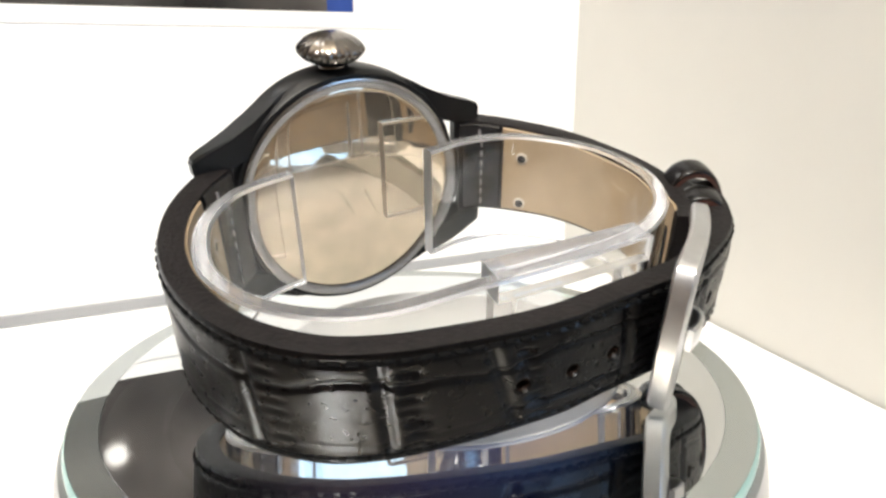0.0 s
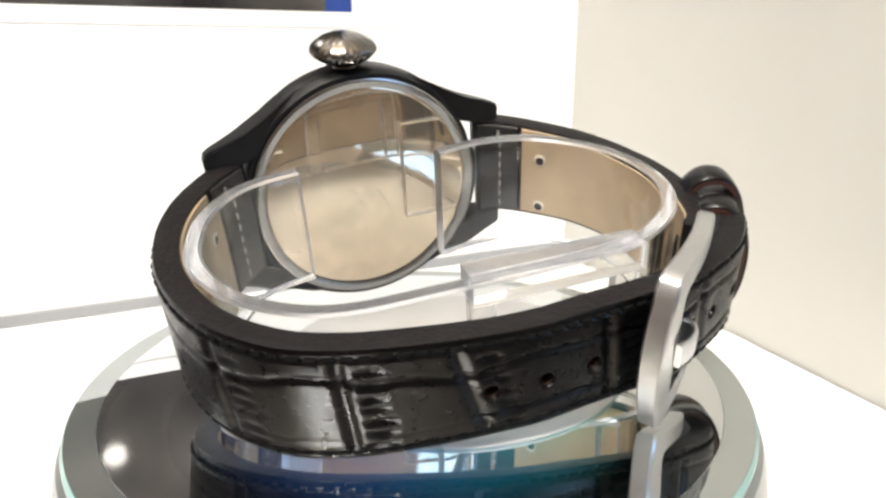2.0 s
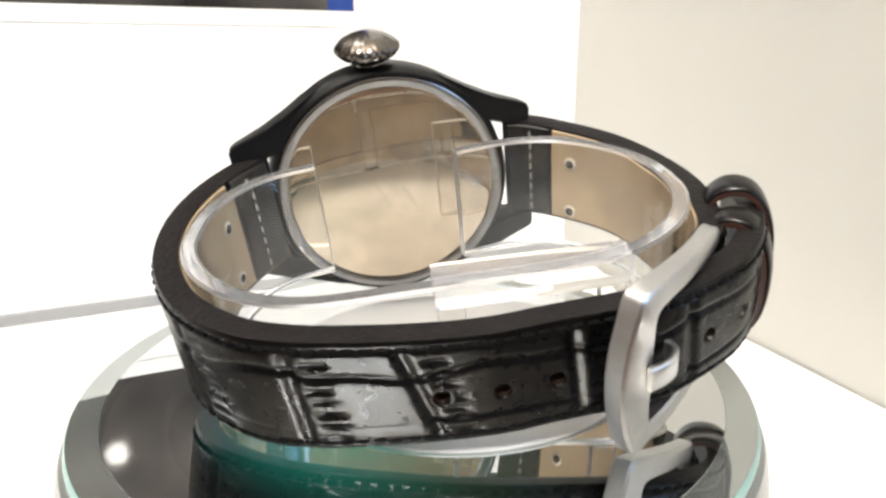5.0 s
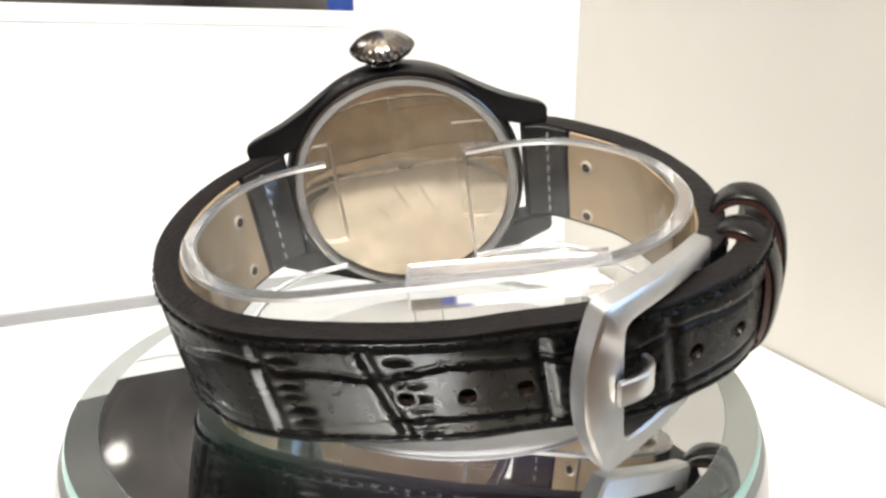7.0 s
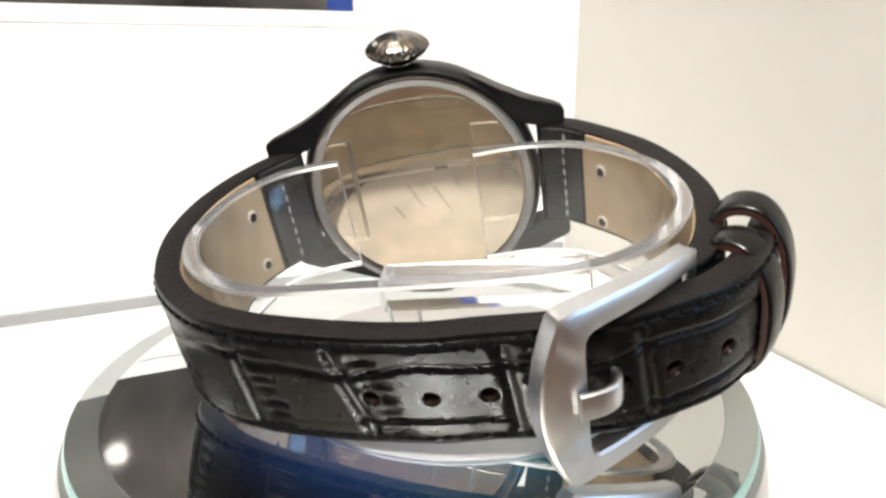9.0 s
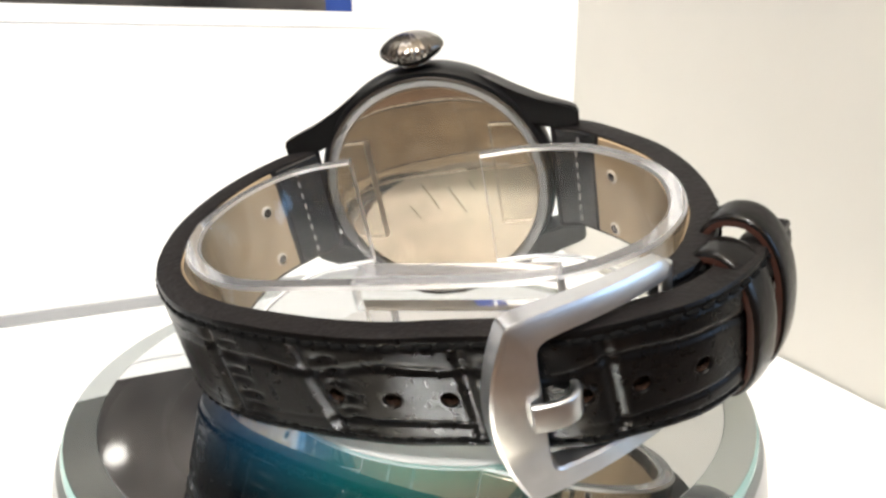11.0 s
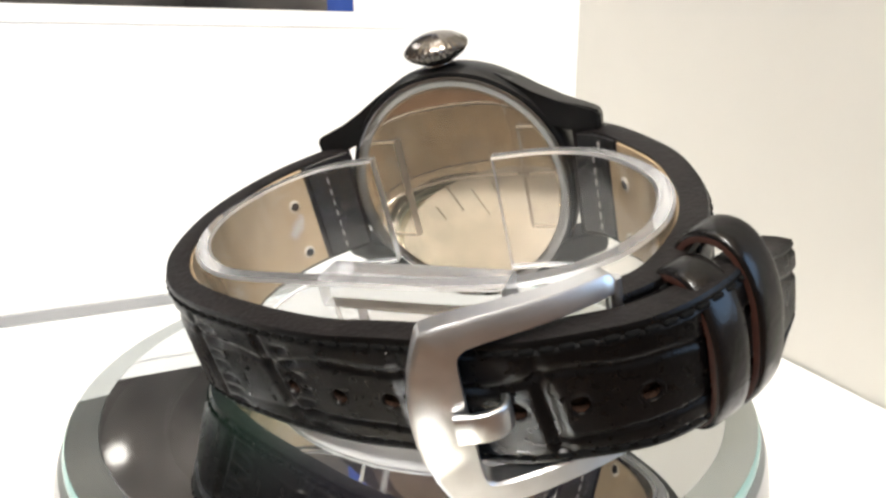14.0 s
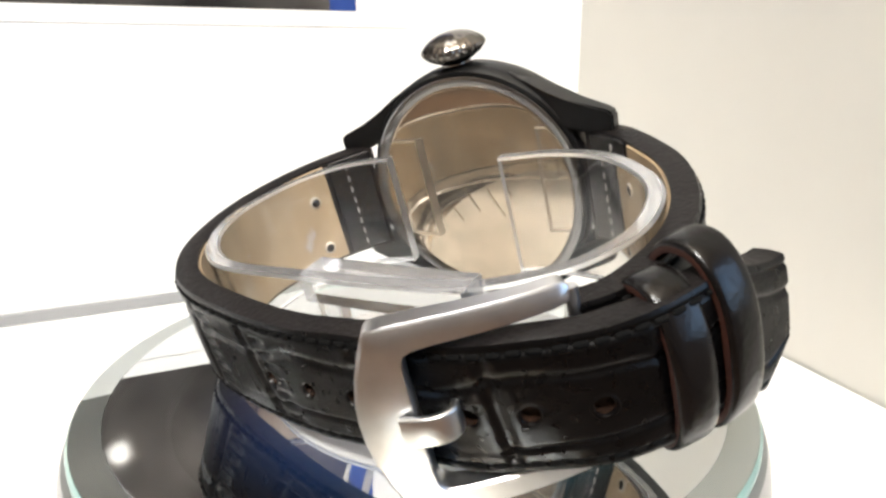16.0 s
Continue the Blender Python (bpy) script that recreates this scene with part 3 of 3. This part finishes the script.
def watch():
    wt = thing("wristwatch", "black wristwatch with crocodile-grain leather strap on a clear holder", "watch")
    case = part("case", lathe_case(), CASE, wt, "black plated steel case")
    for su in (-1, 1):
        for sv in (-1, 1):
            bm = bmesh.new()
            prof = [(12, 40.2), (19, 39.6), (25, 36.6), (32, 32.6), (40, 28.8), (51.6, 25.0), (53.2, 23.6), (53.0, 18.2), (44, 18.2), (38, 20), (20, 30)]
            lo = [bm.verts.new(cw(su * u, sv * v, 0.4 + 9.5 * max(0, (40 - u) / 40) ** 1.4)) for u, v in prof]
            hi = [bm.verts.new(cw(su * u, sv * v * 0.965, 16.2 - 9.4 * max(0, (u - 14) / 38) ** 1.35)) for u, v in prof]
            bm.faces.new(lo), bm.faces.new(hi[::-1])
            for i in range(len(prof)):
                j = (i + 1) % len(prof)
                bm.faces.new((lo[i], hi[i], hi[j], lo[j]))
            bmesh.ops.bevel(bm, geom=list(bm.edges), offset=0.7 * U, segments=2, affect="EDGES")
            part("lug", bm, CASE, case)
    bm = bmesh.new()
    lathe(bm, [(41.4, 2.6), (41.0, 0.9), (40.4, 0.55), (39.9, 0.6), (37.7, 1.6), (37.7, 3.0)], lambda x, y, h: cw(x, y, h), 96)
    part("back_ring", bm, BEZEL, case, "polished steel ring round the case back")
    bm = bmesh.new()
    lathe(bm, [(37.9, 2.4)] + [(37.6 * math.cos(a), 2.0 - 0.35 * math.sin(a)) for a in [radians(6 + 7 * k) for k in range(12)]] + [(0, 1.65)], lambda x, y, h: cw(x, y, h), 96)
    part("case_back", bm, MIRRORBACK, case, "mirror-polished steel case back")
    for u, v, length, lean, thick in ((-3.0, -3.5, 11, 25, 1.1), (6.6, -5.5, 11.5, 25, 1.25), (-10.0, -9.0, 6.5, 30, 0.7), (13.0, 0.0, 5, 20, 0.6)):
        a, half = radians(lean), length / 2
        du, dv = math.sin(a), -math.cos(a)
        bm = bmesh.new()
        box(bm, (-half, -thick, 1.35), (half, thick, 1.6), lambda x, y, z: cw(u + du * x - dv * y * (1 - 0.7 * abs(x) / half), v + dv * x + du * y * (1 - 0.7 * abs(x) / half), z))
        part("engraved_stroke", bm, ENGRAVE, case, smooth=False)
    bm = bmesh.new()
    lathe(bm, [(41.5, 16), (41.5, 18.5), (40, 20), (37, 20.2), (36, 19), (0, 19)], lambda x, y, h: cw(x, y, h), 96)
    part("bezel", bm, CASE, case, "black bezel on the dial side")
    # crown
    cr = lambda x, y, h: cw(x - 1.0, 41.6 + h, 9.5 + y)
    bm = bmesh.new()
    lathe(bm, [(0, 0), (5.0, 0), (4.6, 2.4), (6.6, 3.4), (9.2, 4.9), (10.8, 6.7), (11.0, 7.4), (10.6, 8.4), (9.4, 9.8), (7.0, 11.3), (4.2, 12.3), (2.0, 12.7), (0, 12.8)], cr, 96,
          lambda a, k: 1 + (0.035 * math.cos(28 * a) if 3 <= k <= 7 else 0.022 * math.cos(14 * a) if 8 <= k <= 10 else 0))
    part("crown", bm, CROWN, wt, "fluted onion-shaped steel crown")
    for su in (-1, 1):
        bm = bmesh.new()
        c = cw(su * 47.5, 0, 5.5)
        ax = cw(su * 47.5, 1, 5.5) - cw(su * 47.5, 0, 5.5)
        bmesh.ops.create_cone(bm, cap_ends=True, segments=12, radius1=1.4 * U, radius2=1.4 * U, depth=38 * U,
                              matrix=Matrix.Translation(c) @ ax.to_track_quat("Z", "Y").to_matrix().to_4x4())
        part("spring_bar", bm, STEEL, wt)
    strap("long_strap", LONG, (20.0, 15.6), 7.2, wt, "black crocodile-grain leather strap with punched holes", True)
    strap("short_strap", SHORT, (18.6, 16.0), 7.2, wt, "short black leather strap with the buckle", False)
    buckle(wt)
    keeper(wt, Vector((91.3, -3.4)), Vector((0.13, 0.993)), 9.6, 10.6, 19.4, -56.4)
    keeper(wt, Vector((91.0, 7.6)), Vector((-0.06, 0.995)), 9.6, 11.5, 21.9, -55.1)
    return wt


def lathe_case():
    bm = bmesh.new()
    lathe(bm, [(0, 3.0), (38, 3.0), (42.4, 1.6), (43.4, 3.2), (43.8, 6), (43.8, 10), (43.2, 14), (42, 16.5), (0, 16.5)], lambda x, y, h: cw(x, y, h), 128)
    return bm


def buckle(wt):
    bk = part("buckle", frame_mesh(), STEEL, wt, "brushed steel pin buckle")
    bm = bmesh.new()
    path = [Vector(p) for p in ((76.2, -44.0, -54.0), (78.0, -45.6, -54.0), (78.3, -48.5, -54.0), (76.6, -51.8, -54.0), (73.3, -55.4, -54.0))]
    pts, s = spline([tuple(p) for p in path], 0.8)
    fr = []
    up = w(0, 0, 1) - w(0, 0, 0)
    ps = [w(*p) for p in pts]
    for i in range(len(ps)):
        t = (ps[min(i + 1, len(ps) - 1)] - ps[max(0, i - 1)]).normalized()
        fr.append((up, up.normalized().cross(t) * U))
    sweep(bm, ps, fr, rounded(7.0, 1.9, 0.7))
    part("tongue", bm, STEEL, bk, "flat steel pin")
    bm = bmesh.new()
    ax = (w(0, 0, 1) - w(0, 0, 0))
    bmesh.ops.create_cone(bm, cap_ends=True, segments=12, radius1=1.5 * U, radius2=1.5 * U, depth=38 * U,
                          matrix=Matrix.Translation(w(84.5, -18, -53.6)) @ ax.to_track_quat("Z", "Y").to_matrix().to_4x4())
    part("bar", bm, STEEL, bk)


def frame_mesh():
    """The D-shaped frame: a flat outline with a window, bent along the strap and given thickness."""
    plan, arc = spline(((84.2, -18.8), (81.6, -27.8), (77.8, -37.4), (73.2, -46.8), (67.4, -57.8)), 0.5)
    nrm = normals(plan, 1)
    if nrm[0].x < 0:
        nrm = [-v for v in nrm]
    zc = -53.6

    def at(a, z, d):
        i = min(len(plan) - 1, max(0, int(round(a / arc[-1] * (len(plan) - 1)))))
        extra = a - arc[i]
        tan = (plan[min(i + 1, len(plan) - 1)] - plan[max(0, i - 1)]).normalized()
        q = plan[i] + tan * extra + nrm[i] * d
        return w(q.x, q.y, zc + z)
    # matched outer and inner outline of one half
    half = [(0.0, 20.2, 0.3, 17.4), (1.0, 21.2, 0.6, 16.6), (3, 21.5, 3, 16.2), (8, 21.6, 8, 16.2), (13, 21.8, 13, 16.2), (18, 22.0, 18, 16.2), (23, 22.2, 23, 16.2),
            (28, 22.4, 28, 16.2), (32, 22.5, 32, 15.9), (36, 22.6, 33.4, 15.2), (39.5, 22.3, 34.0, 14.2), (40.6, 21.3, 34.2, 13), (42.4, 17.6, 34.3, 11), (44.4, 12.5, 34.3, 8), (45.8, 7, 34.3, 5), (46.4, 2.4, 34.3, 1.8)]
    loop = half + [(a, -b * 1.12, c, -d * 1.15) for a, b, c, d in reversed(half)]
    bm = bmesh.new()
    rows = []
    for ao, zo, ai, zi in loop:
        th = 2.4 + 0.5 * min(1, ao / 34)
        v = Vector((ai - ao, zi - zo))
        e = v.normalized() * min(0.9, v.length * 0.3)
        pts = ((ao, zo, -th + 0.7), (ao, zo, th - 0.7), (ao + e.x, zo + e.y, th), (ai - e.x * 0.6, zi - e.y * 0.6, th), (ai, zi, th - 0.6),
               (ai, zi, -th + 0.6), (ai - e.x * 0.6, zi - e.y * 0.6, -th), (ao + e.x, zo + e.y, -th))
        rows.append([bm.verts.new(at(*p)) for p in pts])
    for r0, r1 in zip(rows, rows[1:]):
        for k in range(8):
            bm.faces.new((r0[k], r0[(k + 1) % 8], r1[(k + 1) % 8], r1[k]))
    bm.faces.new(rows[0]), bm.faces.new(rows[-1])
    return bm


def keeper(wt, c, t, wide, rx, rz, zc):
    """A leather loop round both straps: a rounded hoop of thin leather."""
    n = Vector((t.y, -t.x)).normalized()
    t = t.normalized()
    bm = bmesh.new()
    sec = []
    for k in range(40):
        a = 2 * math.pi * k / 40
        c1, s1 = math.cos(a), math.sin(a)
        sec.append((rx * math.copysign(abs(c1) ** 0.9, c1), rz * math.copysign(abs(s1) ** (0.95 if s1 > 0 else 0.75), s1)))
    rings = []
    for u, gr in ((-0.5, -0.7), (-0.46, 0.0), (-0.38, 0.35), (-0.2, 0.55), (0.2, 0.55), (0.38, 0.35), (0.46, 0.0), (0.5, -0.7), (0.5, -2.2), (-0.5, -2.2)):
        row = []
        for a, b in sec:
            r = math.hypot(a, b)
            q = c + n * (a * (1 + gr / r)) + t * (u * wide)
            row.append(bm.verts.new(w(q.x, q.y, zc + b * (1 + gr / r))))
        rings.append(row)
    m = len(sec)
    for i in range(len(rings)):
        r0, r1 = rings[i], rings[(i + 1) % len(rings)]
        for j in range(m):
            bm.faces.new((r0[j], r0[(j + 1) % m], r1[(j + 1) % m], r1[j])).material_index = 1 if i in (7, 9) else 0
    part("keeper_loop", bm, (LOOPLEATHER, BROWNEDGE), wt, "black leather loop with red-brown cut edges")


setting()
DISC, LED_STAND_IN = turntable()
STAND = holder()
WATCH = watch()


def motions():
    turn = [(0, 0), (2, -7.83), (4, -15.72), (6.5, -25.58), (9, -35.3), (11.5, -45.05), (14, -54.7), (16, -62.35)]
    for ob in (DISC, STAND, WATCH):
        walk(ob, [(t, pose(0, 0, 0, 0, 0, a)) for t, a in turn])
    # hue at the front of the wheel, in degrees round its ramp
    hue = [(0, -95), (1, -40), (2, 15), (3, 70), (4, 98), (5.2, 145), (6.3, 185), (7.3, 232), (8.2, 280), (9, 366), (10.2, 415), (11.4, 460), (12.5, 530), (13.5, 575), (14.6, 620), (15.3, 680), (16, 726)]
    walk(LED_STAND_IN, [(t, pose(0, 0, 0, 0, 0, 90 - h)) for t, h in hue])


motions()
